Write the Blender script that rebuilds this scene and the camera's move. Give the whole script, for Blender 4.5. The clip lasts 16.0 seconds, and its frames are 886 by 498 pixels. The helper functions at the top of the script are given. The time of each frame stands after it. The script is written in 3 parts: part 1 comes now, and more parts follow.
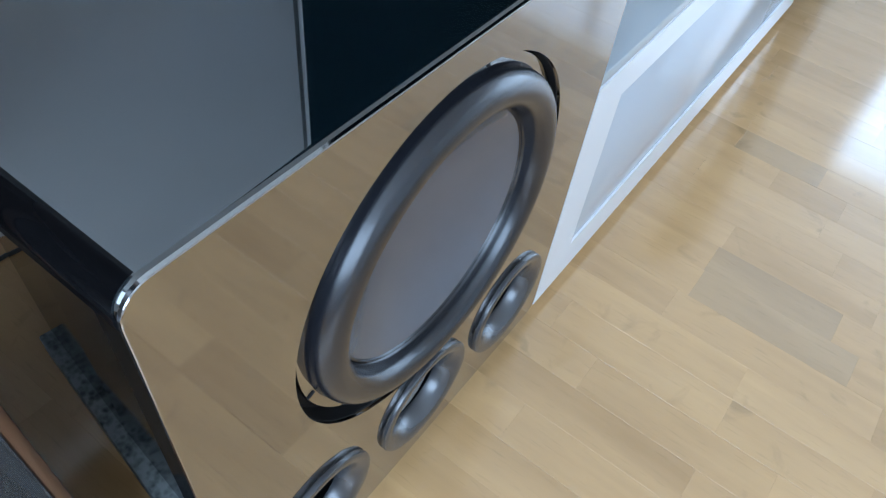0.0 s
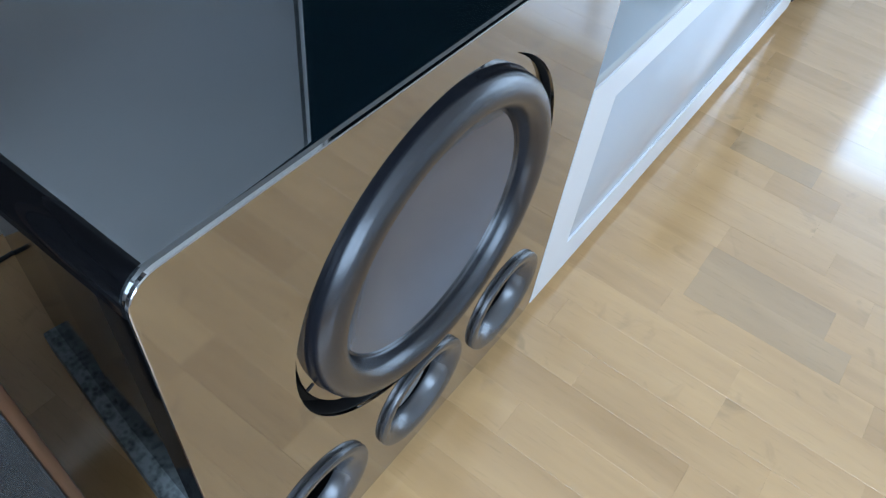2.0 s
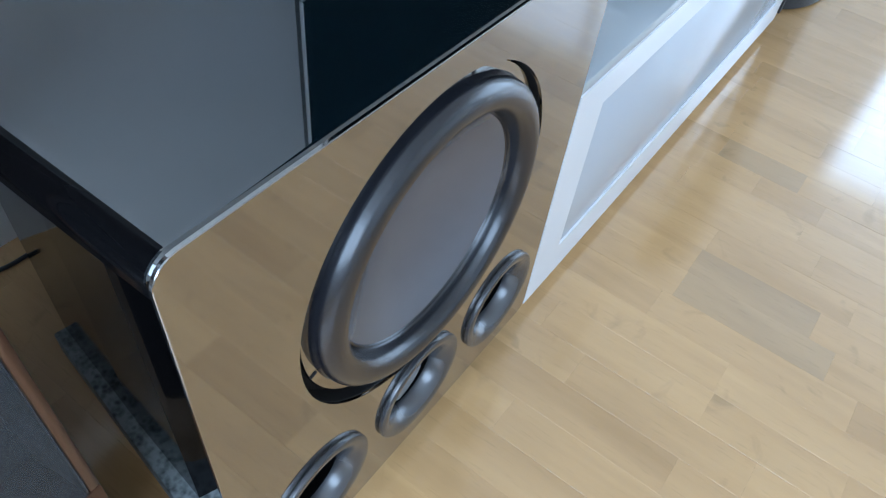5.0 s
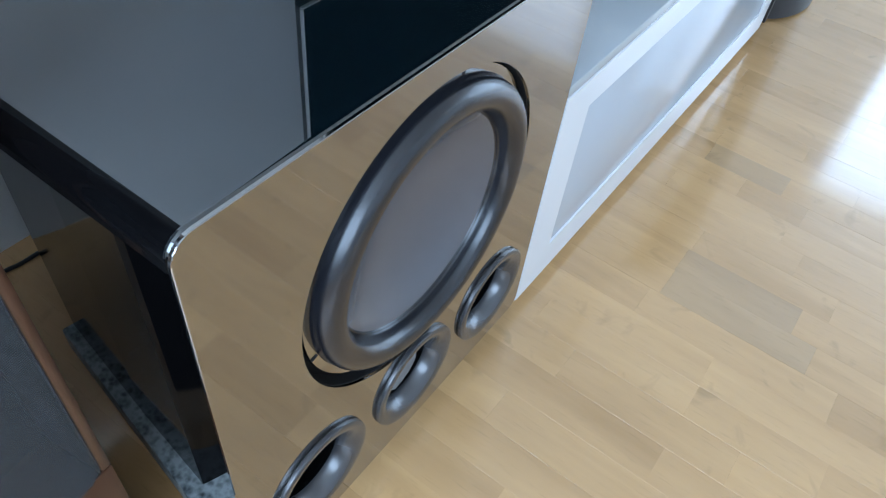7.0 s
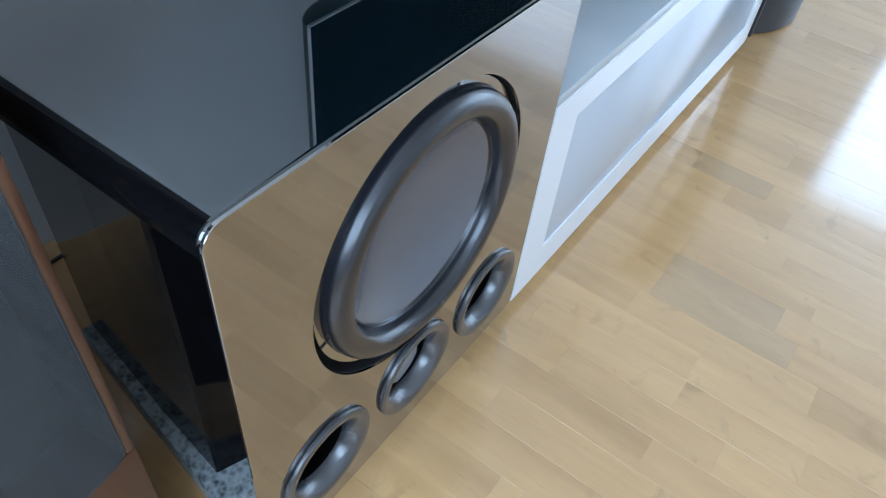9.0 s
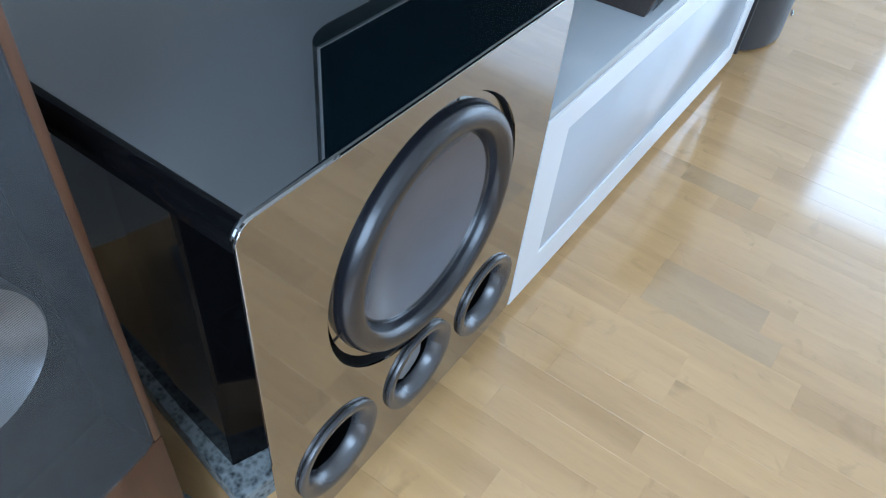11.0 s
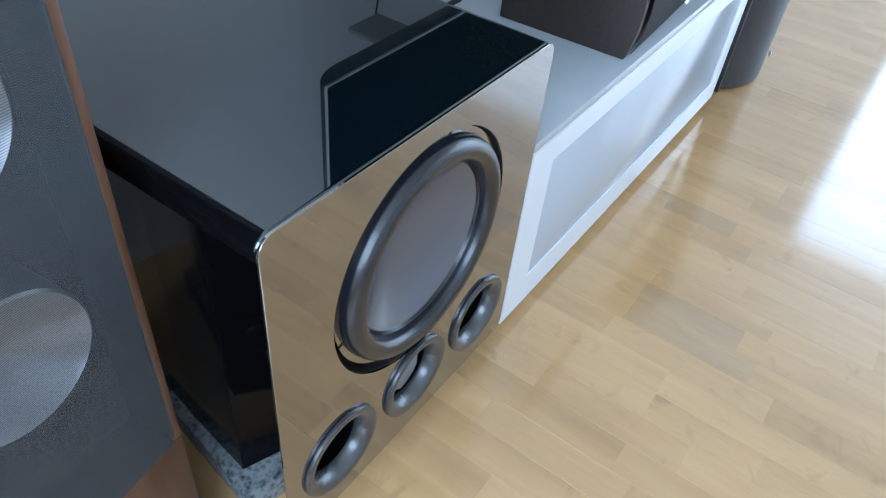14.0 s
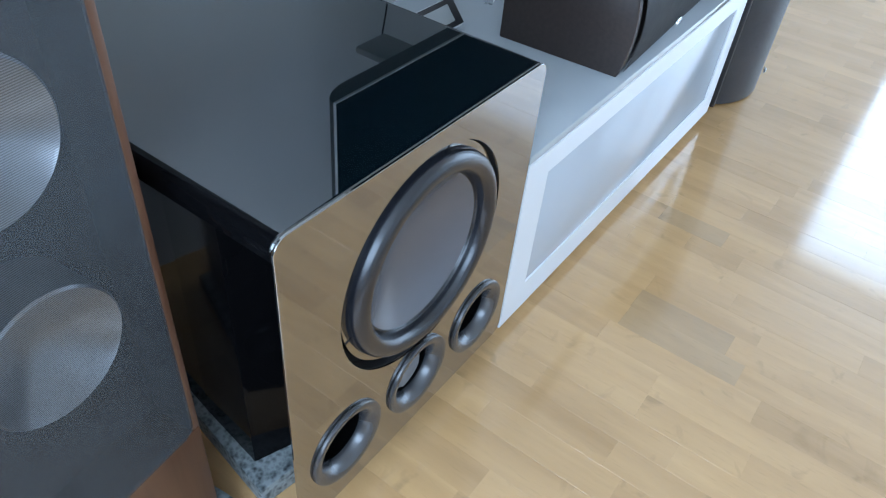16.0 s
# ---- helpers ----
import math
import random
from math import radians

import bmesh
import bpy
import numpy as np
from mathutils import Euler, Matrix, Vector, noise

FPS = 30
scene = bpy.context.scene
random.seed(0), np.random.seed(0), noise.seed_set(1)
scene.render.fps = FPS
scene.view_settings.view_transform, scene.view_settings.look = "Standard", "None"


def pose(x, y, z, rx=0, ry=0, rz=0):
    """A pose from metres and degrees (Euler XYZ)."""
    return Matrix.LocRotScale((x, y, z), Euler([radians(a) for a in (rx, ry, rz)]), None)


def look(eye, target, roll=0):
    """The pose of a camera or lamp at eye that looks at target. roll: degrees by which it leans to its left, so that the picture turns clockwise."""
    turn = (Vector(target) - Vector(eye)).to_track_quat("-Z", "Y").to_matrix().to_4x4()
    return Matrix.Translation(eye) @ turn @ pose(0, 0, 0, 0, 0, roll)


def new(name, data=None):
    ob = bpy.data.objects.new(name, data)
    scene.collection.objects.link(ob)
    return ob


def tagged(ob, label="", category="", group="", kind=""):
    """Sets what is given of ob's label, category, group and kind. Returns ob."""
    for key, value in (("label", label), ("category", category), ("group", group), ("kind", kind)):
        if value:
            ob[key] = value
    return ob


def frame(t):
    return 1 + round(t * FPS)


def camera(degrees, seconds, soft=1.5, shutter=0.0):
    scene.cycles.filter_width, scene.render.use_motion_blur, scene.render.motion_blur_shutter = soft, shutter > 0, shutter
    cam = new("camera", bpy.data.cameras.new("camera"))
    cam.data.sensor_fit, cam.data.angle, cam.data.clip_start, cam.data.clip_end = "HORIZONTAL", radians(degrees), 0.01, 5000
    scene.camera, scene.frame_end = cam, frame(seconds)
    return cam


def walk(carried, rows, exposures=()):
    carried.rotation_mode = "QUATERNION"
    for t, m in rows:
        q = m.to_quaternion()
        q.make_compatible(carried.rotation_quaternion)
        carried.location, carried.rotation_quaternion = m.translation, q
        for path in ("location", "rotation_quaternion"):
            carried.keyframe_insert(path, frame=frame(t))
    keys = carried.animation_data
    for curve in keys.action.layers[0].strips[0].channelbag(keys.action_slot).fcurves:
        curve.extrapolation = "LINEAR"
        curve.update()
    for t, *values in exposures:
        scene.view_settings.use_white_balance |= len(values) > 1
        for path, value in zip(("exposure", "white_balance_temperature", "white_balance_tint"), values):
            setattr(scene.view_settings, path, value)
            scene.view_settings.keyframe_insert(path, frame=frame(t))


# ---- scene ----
cam = camera(62.5, 16.0, soft=1.2)
PATH = [
    (0, (-0.093, -0.222, 0.952), (1.014, 0.447, -0.573), 7.8),
    (0.5, (-0.096, -0.225, 0.955), (1.013, 0.444, -0.569), 7.8),
    (1, (-0.099, -0.229, 0.957), (1.01, 0.444, -0.565), 7.7),
    (1.5, (-0.098, -0.229, 0.96), (1.008, 0.441, -0.566), 7.8),
    (2, (-0.103, -0.233, 0.962), (1.007, 0.44, -0.559), 7.8),
    (2.5, (-0.107, -0.237, 0.965), (1.005, 0.438, -0.554), 7.7),
    (3, (-0.112, -0.241, 0.968), (1.005, 0.437, -0.546), 7.6),
    (3.5, (-0.117, -0.245, 0.971), (1.005, 0.436, -0.538), 7.6),
    (4, (-0.121, -0.248, 0.975), (1.003, 0.435, -0.532), 7.6),
    (6.5, (-0.158, -0.279, 0.997), (0.992, 0.415, -0.485), 7.4),
    (7, (-0.167, -0.286, 1.003), (0.987, 0.409, -0.475), 7.5),
    (7.5, (-0.177, -0.294, 1.011), (0.98, 0.403, -0.464), 7.5),
    (8, (-0.189, -0.304, 1.02), (0.975, 0.399, -0.447), 7.3),
    (8.5, (-0.202, -0.312, 1.028), (0.967, 0.395, -0.432), 7.2),
    (9, (-0.215, -0.32, 1.038), (0.962, 0.394, -0.413), 7.0),
    (11.5, (-0.284, -0.36, 1.086), (0.931, 0.378, -0.322), 6.5),
    (12, (-0.296, -0.368, 1.095), (0.928, 0.376, -0.3), 6.5),
    (12.5, (-0.308, -0.376, 1.106), (0.922, 0.377, -0.279), 6.5),
    (13, (-0.319, -0.385, 1.115), (0.92, 0.377, -0.257), 6.4),
    (13.5, (-0.33, -0.394, 1.125), (0.917, 0.374, -0.237), 6.4),
    (14, (-0.341, -0.406, 1.135), (0.914, 0.368, -0.216), 6.4),
    (14.5, (-0.352, -0.417, 1.146), (0.909, 0.361, -0.198), 6.5),
    (15, (-0.363, -0.428, 1.157), (0.9, 0.357, -0.181), 6.4),
    (15.5, (-0.376, -0.44, 1.167), (0.886, 0.356, -0.164), 6.1),
    (16, (-0.389, -0.452, 1.179), (0.872, 0.356, -0.147), 5.9),
]
walk(cam, [(t, look(eye, target, roll)) for t, eye, target, roll in PATH])

# ---- light ----
world = bpy.data.worlds.new("world")
scene.world = world
world.use_nodes = True
wn = world.node_tree
sky = wn.nodes.new("ShaderNodeTexSky")
sky.sky_type, sky.sun_disc = "NISHITA", False
sky.sun_elevation, sky.sun_rotation = radians(38), radians(200)
wn.links.new(sky.outputs[0], wn.nodes["Background"].inputs[0])
wn.nodes["Background"].inputs[1].default_value = 0.12


def area(name, m, sx, sy, power, colour):
    d = bpy.data.lights.new(name, "AREA")
    d.shape, d.size, d.size_y, d.energy, d.color = "RECTANGLE", sx, sy, power, colour
    ob = new(name, d)
    ob.matrix_world = m
    return ob


ROOM = (-1.9, 4.8, -3.4, 0.76, 2.5)            # x0, x1, y0, y1, height
WIN_A = (-3.05, -0.30, 0.06, 2.44)             # in the wall x1: y0, y1, z0, z1
WIN_B = (-2.75, 0.42, 0.75, 2.30)               # in the wall x0
area("daylight_terrace", look((4.86, -1.675, 1.25), (0, -1.675, 1.25)), 2.72, 2.36, 146, (0.562, 0.79, 1.10))
area("daylight_side", look((-1.97, -1.165, 1.525), (0, -1.165, 1.525)), 3.12, 1.50, 178, (0.562, 0.79, 1.10))
scene.view_settings.exposure = -0.32

# ---- materials ----


def mat(name, colour, rough=0.5, metal=0.0, ior=1.5, var=0.0, scale=20.0, bump=0.0, bscale=200.0, rvar=0.0, coat=0.0, stretch=(1, 1, 1)):
    """A principled material with colour and roughness that vary at two scales, and fine relief."""
    m = bpy.data.materials.new(name)
    m.use_nodes = True
    nt = m.node_tree
    p = nt.nodes["Principled BSDF"]
    p.inputs["Base Color"].default_value = (*colour, 1)
    p.inputs["Roughness"].default_value = rough
    p.inputs["Metallic"].default_value = metal
    p.inputs["IOR"].default_value = ior
    p.inputs["Coat Weight"].default_value = coat
    p.inputs["Coat Roughness"].default_value = 0.06
    tc = nt.nodes.new("ShaderNodeTexCoord")
    mp = nt.nodes.new("ShaderNodeMapping")
    mp.inputs["Scale"].default_value = stretch
    nt.links.new(tc.outputs["Object"], mp.inputs[0])
    if var or rvar:
        n = nt.nodes.new("ShaderNodeTexNoise")
        n.inputs["Scale"].default_value, n.inputs["Detail"].default_value = scale, 6
        nt.links.new(mp.outputs[0], n.inputs["Vector"])
        if var:
            r = nt.nodes.new("ShaderNodeMapRange")
            r.inputs[1].default_value, r.inputs[2].default_value = 0.25, 0.75
            r.inputs[3].default_value, r.inputs[4].default_value = 1 - var, 1 + var
            nt.links.new(n.outputs[0], r.inputs[0])
            h = nt.nodes.new("ShaderNodeMix")
            h.data_type, h.blend_type = "RGBA", "MULTIPLY"
            h.inputs[0].default_value = 1
            h.inputs[6].default_value = (*colour, 1)
            nt.links.new(r.outputs[0], h.inputs[7])
            nt.links.new(h.outputs[2], p.inputs["Base Color"])
        if rvar:
            r2 = nt.nodes.new("ShaderNodeMapRange")
            r2.inputs[1].default_value, r2.inputs[2].default_value = 0.3, 0.7
            r2.inputs[3].default_value, r2.inputs[4].default_value = max(0.01, rough - rvar), rough + rvar
            nt.links.new(n.outputs[0], r2.inputs[0])
            nt.links.new(r2.outputs[0], p.inputs["Roughness"])
    if bump:
        b = nt.nodes.new("ShaderNodeBump")
        nb = nt.nodes.new("ShaderNodeTexNoise")
        nb.inputs["Scale"].default_value, nb.inputs["Detail"].default_value = bscale, 3
        nt.links.new(mp.outputs[0], nb.inputs["Vector"])
        nt.links.new(nb.outputs[0], b.inputs["Height"])
        b.inputs["Strength"].default_value, b.inputs["Distance"].default_value = bump, 0.002
        nt.links.new(b.outputs[0], p.inputs["Normal"])
    return m


LACQUER = mat("black_lacquer", (0.0020, 0.0055, 0.0075), 0.022, ior=1.9, coat=1.0)
LACQUER.node_tree.nodes["Principled BSDF"].inputs["Coat Roughness"].default_value = 0.02
# near black, hardly reflecting: the shade deep in the ports as a colour
PORTSHADE = mat("port_depth_shade", (0.002, 0.002, 0.002), 0.9, ior=1.05)
# the same lacquer with its IOR lowered, so sides and edges mirror darker
DIMLACQUER = mat("dimmed_black_lacquer", (0.003, 0.003, 0.0035), 0.07, rvar=0.02, scale=9, ior=1.17, bump=0.012, bscale=90)
MIRROR = mat("smoked_metal_plate", (0.358, 0.345, 0.334), 0.05, metal=1.0)
RUBBER = mat("satin_rubber", (0.010, 0.011, 0.015), 0.27, ior=1.62, bump=0.02, bscale=1500)
CONE = mat("satin_cone", (0.080, 0.085, 0.100), 0.25, ior=1.80, var=0.10, scale=9, bump=0.015, bscale=1500)
PORT = mat("satin_port", (0.035, 0.036, 0.040), 0.27, ior=1.8, bump=0.015, bscale=1500)
BLACK = mat("matt_black", (0.006, 0.006, 0.007), 0.75)
FOAM = mat("grey_foam", (0.16, 0.16, 0.165), 0.9, var=0.15, scale=60, bump=0.5, bscale=400)
WHITE = mat("white_lacquer", (0.76, 0.78, 0.80), 0.34, var=0.015, scale=5, rvar=0.01)
GLOSSWHITE = mat("gloss_white_lacquer", (0.70, 0.725, 0.75), 0.16, var=0.015, scale=5, rvar=0.01)
GLASSTOP = mat("pale_glass_top", (0.40, 0.43, 0.445), 0.07, var=0.02, scale=4, rvar=0.015, ior=1.6)
PANEL = mat("white_glass_panel", (0.45, 0.485, 0.525), 0.14, var=0.015, scale=4, rvar=0.01)
WALL = mat("white_wall", (0.82, 0.83, 0.83), 0.85, var=0.03, scale=3, bump=0.15, bscale=120)
CEIL = mat("ceiling_paint", (0.80, 0.80, 0.79), 0.9, var=0.02, scale=3)
SCREEN = mat("screen", (0.003, 0.006, 0.008), 0.25, ior=1.05)
SILVERP = mat("silver_paint", (0.66, 0.67, 0.68), 0.35, rvar=0.05)
SILVER = mat("silver", (0.75, 0.76, 0.77), 0.22, metal=1.0, var=0.05, scale=40)
DARKWOOD = mat("dark_vinyl", (0.030, 0.020, 0.017), 0.42, var=0.25, scale=18, bump=0.1, bscale=300, stretch=(1, 6, 6))
BAFFLE = mat("baffle_paint", (0.035, 0.038, 0.042), 0.6)
PLASTIC = mat("black_plastic", (0.020, 0.020, 0.022), 0.4, rvar=0.06)
HOUSING = mat("charcoal_plastic", (0.075, 0.078, 0.080), 0.45, rvar=0.05, bump=0.05, bscale=600)
GREYP = mat("grey_plastic", (0.34, 0.36, 0.36), 0.4)
METALCONE = mat("bare_metal_cone", (0.84, 0.86, 0.90), 0.30, metal=1.0, var=0.06, scale=30)
MESHGREY = mat("grille_cloth", (0.105, 0.108, 0.112), 0.7, var=0.12, scale=40, bump=0.3, bscale=900)


def perforated(name, colour, pitch, share):
    """A dark woven grille: fine horizontal threads with gaps that let the light through."""
    m = mat(name, colour, 0.62, var=0.10, scale=25)
    nt = m.node_tree
    p = nt.nodes["Principled BSDF"]
    out = nt.nodes["Material Output"]
    tc = nt.nodes.new("ShaderNodeTexCoord")
    w = nt.nodes.new("ShaderNodeTexWave")
    w.wave_type, w.bands_direction, w.wave_profile = "BANDS", "Z", "SIN"
    w.inputs["Scale"].default_value = 0.314 / pitch
    w.inputs["Distortion"].default_value = 0.0
    r = nt.nodes.new("ShaderNodeMapRange")
    r.inputs[3].default_value, r.inputs[4].default_value = share * 0.72, share * 1.28
    tr = nt.nodes.new("ShaderNodeBsdfTransparent")
    mx = nt.nodes.new("ShaderNodeMixShader")
    nt.links.new(tc.outputs["Object"], w.inputs["Vector"])
    nt.links.new(w.outputs["Fac"], r.inputs[0])
    nt.links.new(r.outputs[0], mx.inputs[0])
    nt.links.new(p.outputs[0], mx.inputs[1])
    nt.links.new(tr.outputs[0], mx.inputs[2])
    nt.links.new(mx.outputs[0], out.inputs[0])
    return m


WEAVE = perforated("perforated_grille", (0.056, 0.066, 0.076), 0.0024, 0.34)
FARGREY = mat("grille_cloth_dark", (0.044, 0.046, 0.052), 0.45, var=0.1, scale=40, bump=0.3, bscale=900)
GUM = mat("cable_rubber", (0.012, 0.012, 0.012), 0.5)


def stone():
    m = mat("speckled_granite", (0.11, 0.125, 0.13), 0.45, bump=0.25, bscale=160)
    nt = m.node_tree
    p = nt.nodes["Principled BSDF"]
    tc = nt.nodes.new("ShaderNodeTexCoord")
    v = nt.nodes.new("ShaderNodeTexVoronoi")
    v.inputs["Scale"].default_value = 120
    n = nt.nodes.new("ShaderNodeTexNoise")
    n.inputs["Scale"].default_value, n.inputs["Detail"].default_value = 75, 5
    r = nt.nodes.new("ShaderNodeValToRGB")
    e = r.color_ramp.elements
    e[0].position, e[0].color = 0.32, (0.008, 0.010, 0.011, 1)
    e[1].position, e[1].color = 0.80, (0.22, 0.245, 0.245, 1)
    k = r.color_ramp.elements.new(0.46)
    k.color = (0.042, 0.052, 0.055, 1)
    x = nt.nodes.new("ShaderNodeMath")
    x.operation = "MULTIPLY_ADD"
    x.inputs[1].default_value = 0.35
    nt.links.new(tc.outputs["Object"], v.inputs["Vector"])
    nt.links.new(tc.outputs["Object"], n.inputs["Vector"])
    nt.links.new(v.outputs["Distance"], x.inputs[0])
    nt.links.new(n.outputs[0], x.inputs[2])
    nt.links.new(x.outputs[0], r.inputs[0])
    nt.links.new(r.outputs[0], p.inputs["Base Color"])
    return m


GRANITE = stone()


def wood(name, dark, light, rough, coat, grain, random_from, spread=0.5):
    """Wood with long grain along y; a tone for each piece."""
    m = bpy.data.materials.new(name)
    m.use_nodes = True
    nt = m.node_tree
    L = nt.links.new
    p = nt.nodes["Principled BSDF"]
    tc = nt.nodes.new("ShaderNodeTexCoord")
    geo = nt.nodes.new("ShaderNodeNewGeometry")
    info = nt.nodes.new("ShaderNodeObjectInfo")
    rnd = geo.outputs["Random Per Island"] if random_from == "island" else info.outputs["Random"]
    off = nt.nodes.new("ShaderNodeVectorMath")
    off.operation = "MULTIPLY_ADD"
    comb = nt.nodes.new("ShaderNodeCombineXYZ")
    for i in range(3):
        L(rnd, comb.inputs[i])
    off.inputs[1].default_value = (17, 31, 7)
    L(comb.outputs[0], off.inputs[0])
    L(geo.outputs["Position"] if random_from != "local" else tc.outputs["Object"], off.inputs[2])
    mp = nt.nodes.new("ShaderNodeMapping")
    mp.inputs["Scale"].default_value = grain
    L(off.outputs[0], mp.inputs[0])
    n1 = nt.nodes.new("ShaderNodeTexNoise")
    n1.inputs["Scale"].default_value, n1.inputs["Detail"].default_value, n1.inputs["Distortion"].default_value = 1.0, 7, 0.6
    n2 = nt.nodes.new("ShaderNodeTexNoise")
    n2.inputs["Scale"].default_value, n2.inputs["Detail"].default_value = 5.0, 4
    L(mp.outputs[0], n1.inputs["Vector"])
    L(mp.outputs[0], n2.inputs["Vector"])
    a = nt.nodes.new("ShaderNodeMath")
    a.operation = "MULTIPLY_ADD"
    a.inputs[1].default_value = spread
    mixn = nt.nodes.new("ShaderNodeMath")
    mixn.operation = "MULTIPLY_ADD"
    mixn.inputs[1].default_value = 0.16
    L(n2.outputs[0], mixn.inputs[0])
    sc = nt.nodes.new("ShaderNodeMath")
    sc.operation = "MULTIPLY_ADD"
    sc.inputs[1].default_value, sc.inputs[2].default_value = 0.75, -0.12
    L(n1.outputs[0], sc.inputs[0])
    L(sc.outputs[0], mixn.inputs[2])
    pw = nt.nodes.new("ShaderNodeMath")
    pw.operation = "POWER"
    pw.inputs[1].default_value = 0.45
    L(rnd, pw.inputs[0])
    L(pw.outputs[0], a.inputs[0])
    L(mixn.outputs[0], a.inputs[2])
    ramp = nt.nodes.new("ShaderNodeValToRGB")
    e = ramp.color_ramp.elements
    e[0].position, e[0].color = 0.05, (*dark, 1)
    e[1].position, e[1].color = 0.85, (*light, 1)
    L(a.outputs[0], ramp.inputs[0])
    fm = nt.nodes.new("ShaderNodeMapping")
    fm.inputs["Scale"].default_value = (grain[0] * 26, grain[1] * 16, grain[2] * 10)
    L(off.outputs[0], fm.inputs[0])
    fn = nt.nodes.new("ShaderNodeTexNoise")
    fn.inputs["Scale"].default_value, fn.inputs["Detail"].default_value = 1.0, 2
    L(fm.outputs[0], fn.inputs["Vector"])
    fr = nt.nodes.new("ShaderNodeMapRange")
    fr.inputs[1].default_value, fr.inputs[2].default_value = 0.60, 0.78
    fr.inputs[3].default_value, fr.inputs[4].default_value = 1.0, 0.86
    L(fn.outputs[0], fr.inputs[0])
    kn = nt.nodes.new("ShaderNodeTexNoise")
    kn.inputs["Scale"].default_value, kn.inputs["Detail"].default_value, kn.inputs["Distortion"].default_value = 9.0, 5, 1.6
    L(off.outputs[0], kn.inputs["Vector"])
    kr = nt.nodes.new("ShaderNodeMapRange")
    kr.inputs[1].default_value, kr.inputs[2].default_value = 0.62, 0.74
    kr.inputs[3].default_value, kr.inputs[4].default_value = 1.0, 0.80
    L(kn.outputs[0], kr.inputs[0])
    fk = nt.nodes.new("ShaderNodeMath")
    fk.operation = "MULTIPLY"
    L(fr.outputs[0], fk.inputs[0])
    L(kr.outputs[0], fk.inputs[1])
    mul = nt.nodes.new("ShaderNodeMix")
    mul.data_type, mul.blend_type = "RGBA", "MULTIPLY"
    mul.inputs[0].default_value = 1
    L(ramp.outputs[0], mul.inputs[6])
    L(fk.outputs[0], mul.inputs[7])
    L(mul.outputs[2], p.inputs["Base Color"])
    p.inputs["Coat Weight"].default_value = coat
    p.inputs["Coat Roughness"].default_value = 0.105
    p.inputs["Coat IOR"].default_value = 1.65
    rr = nt.nodes.new("ShaderNodeMapRange")
    rr.inputs[3].default_value, rr.inputs[4].default_value = rough - 0.05, rough + 0.08
    L(n2.outputs[0], rr.inputs[0])
    L(rr.outputs[0], p.inputs["Roughness"])
    b = nt.nodes.new("ShaderNodeBump")
    b.inputs["Strength"].default_value, b.inputs["Distance"].default_value = 0.03, 0.001
    L(n2.outputs[0], b.inputs["Height"])
    L(b.outputs[0], p.inputs["Normal"])
    return m


BEECH = wood("lacquered_beech", (0.345, 0.184, 0.073), (0.685, 0.416, 0.190), 0.125, 1.0, (12, 1.5, 6), "object", 0.28)
BEECHFAR = wood("lacquered_beech_joined", (0.345, 0.184, 0.073), (0.685, 0.416, 0.190), 0.125, 1.0, (12, 1.5, 6), "island", 0.30)
BEECHDARK = wood("lacquered_beech_dark", (0.285, 0.163, 0.077), (0.545, 0.343, 0.171), 0.15, 1.0, (12, 1.5, 6), "object", 0.30)
WALNUT = wood("cherry_veneer", (0.070, 0.029, 0.016), (0.165, 0.077, 0.043), 0.40, 0.1, (30, 30, 2.5), "local", 0.0)

# ---- mesh helpers ----


def mesh(name, bm, material, smooth=True):
    for f in bm.faces:
        f.smooth = smooth
    me = bpy.data.meshes.new(name)
    bm.to_mesh(me)
    bm.free()
    me.materials.append(material)
    if smooth:
        me.set_sharp_from_angle(angle=radians(38))
    return me


def part(name, bm, material, parent=None, label="", smooth=True):
    ob = new(name, mesh(name, bm, material, smooth))
    if parent:
        ob.parent = parent
    if label:
        tagged(ob, label)
    return ob


def thing(name, label, category, at=(0, 0, 0), group="", yaw=0):
    ob = tagged(new(name), label, category, group)
    ob.empty_display_size = 0.05
    ob.matrix_world = pose(*at, 0, 0, yaw)
    return ob


def box(x0, x1, y0, y1, z0, z1, r=0.0, seg=2, bm=None):
    """A box with edges rounded by r."""
    b = bmesh.new()
    bmesh.ops.create_cube(b, size=1)
    for v in b.verts:
        v.co = Vector(((x0 + x1) / 2 + v.co.x * (x1 - x0), (y0 + y1) / 2 + v.co.y * (y1 - y0), (z0 + z1) / 2 + v.co.z * (z1 - z0)))
    if r:
        bmesh.ops.bevel(b, geom=b.edges[:], offset=r, segments=seg, profile=0.5, affect="EDGES")
    if bm is None:
        return b
    t = bpy.data.meshes.new("t")
    b.to_mesh(t)
    b.free()
    bm.from_mesh(t)
    bpy.data.meshes.remove(t)
    return bm


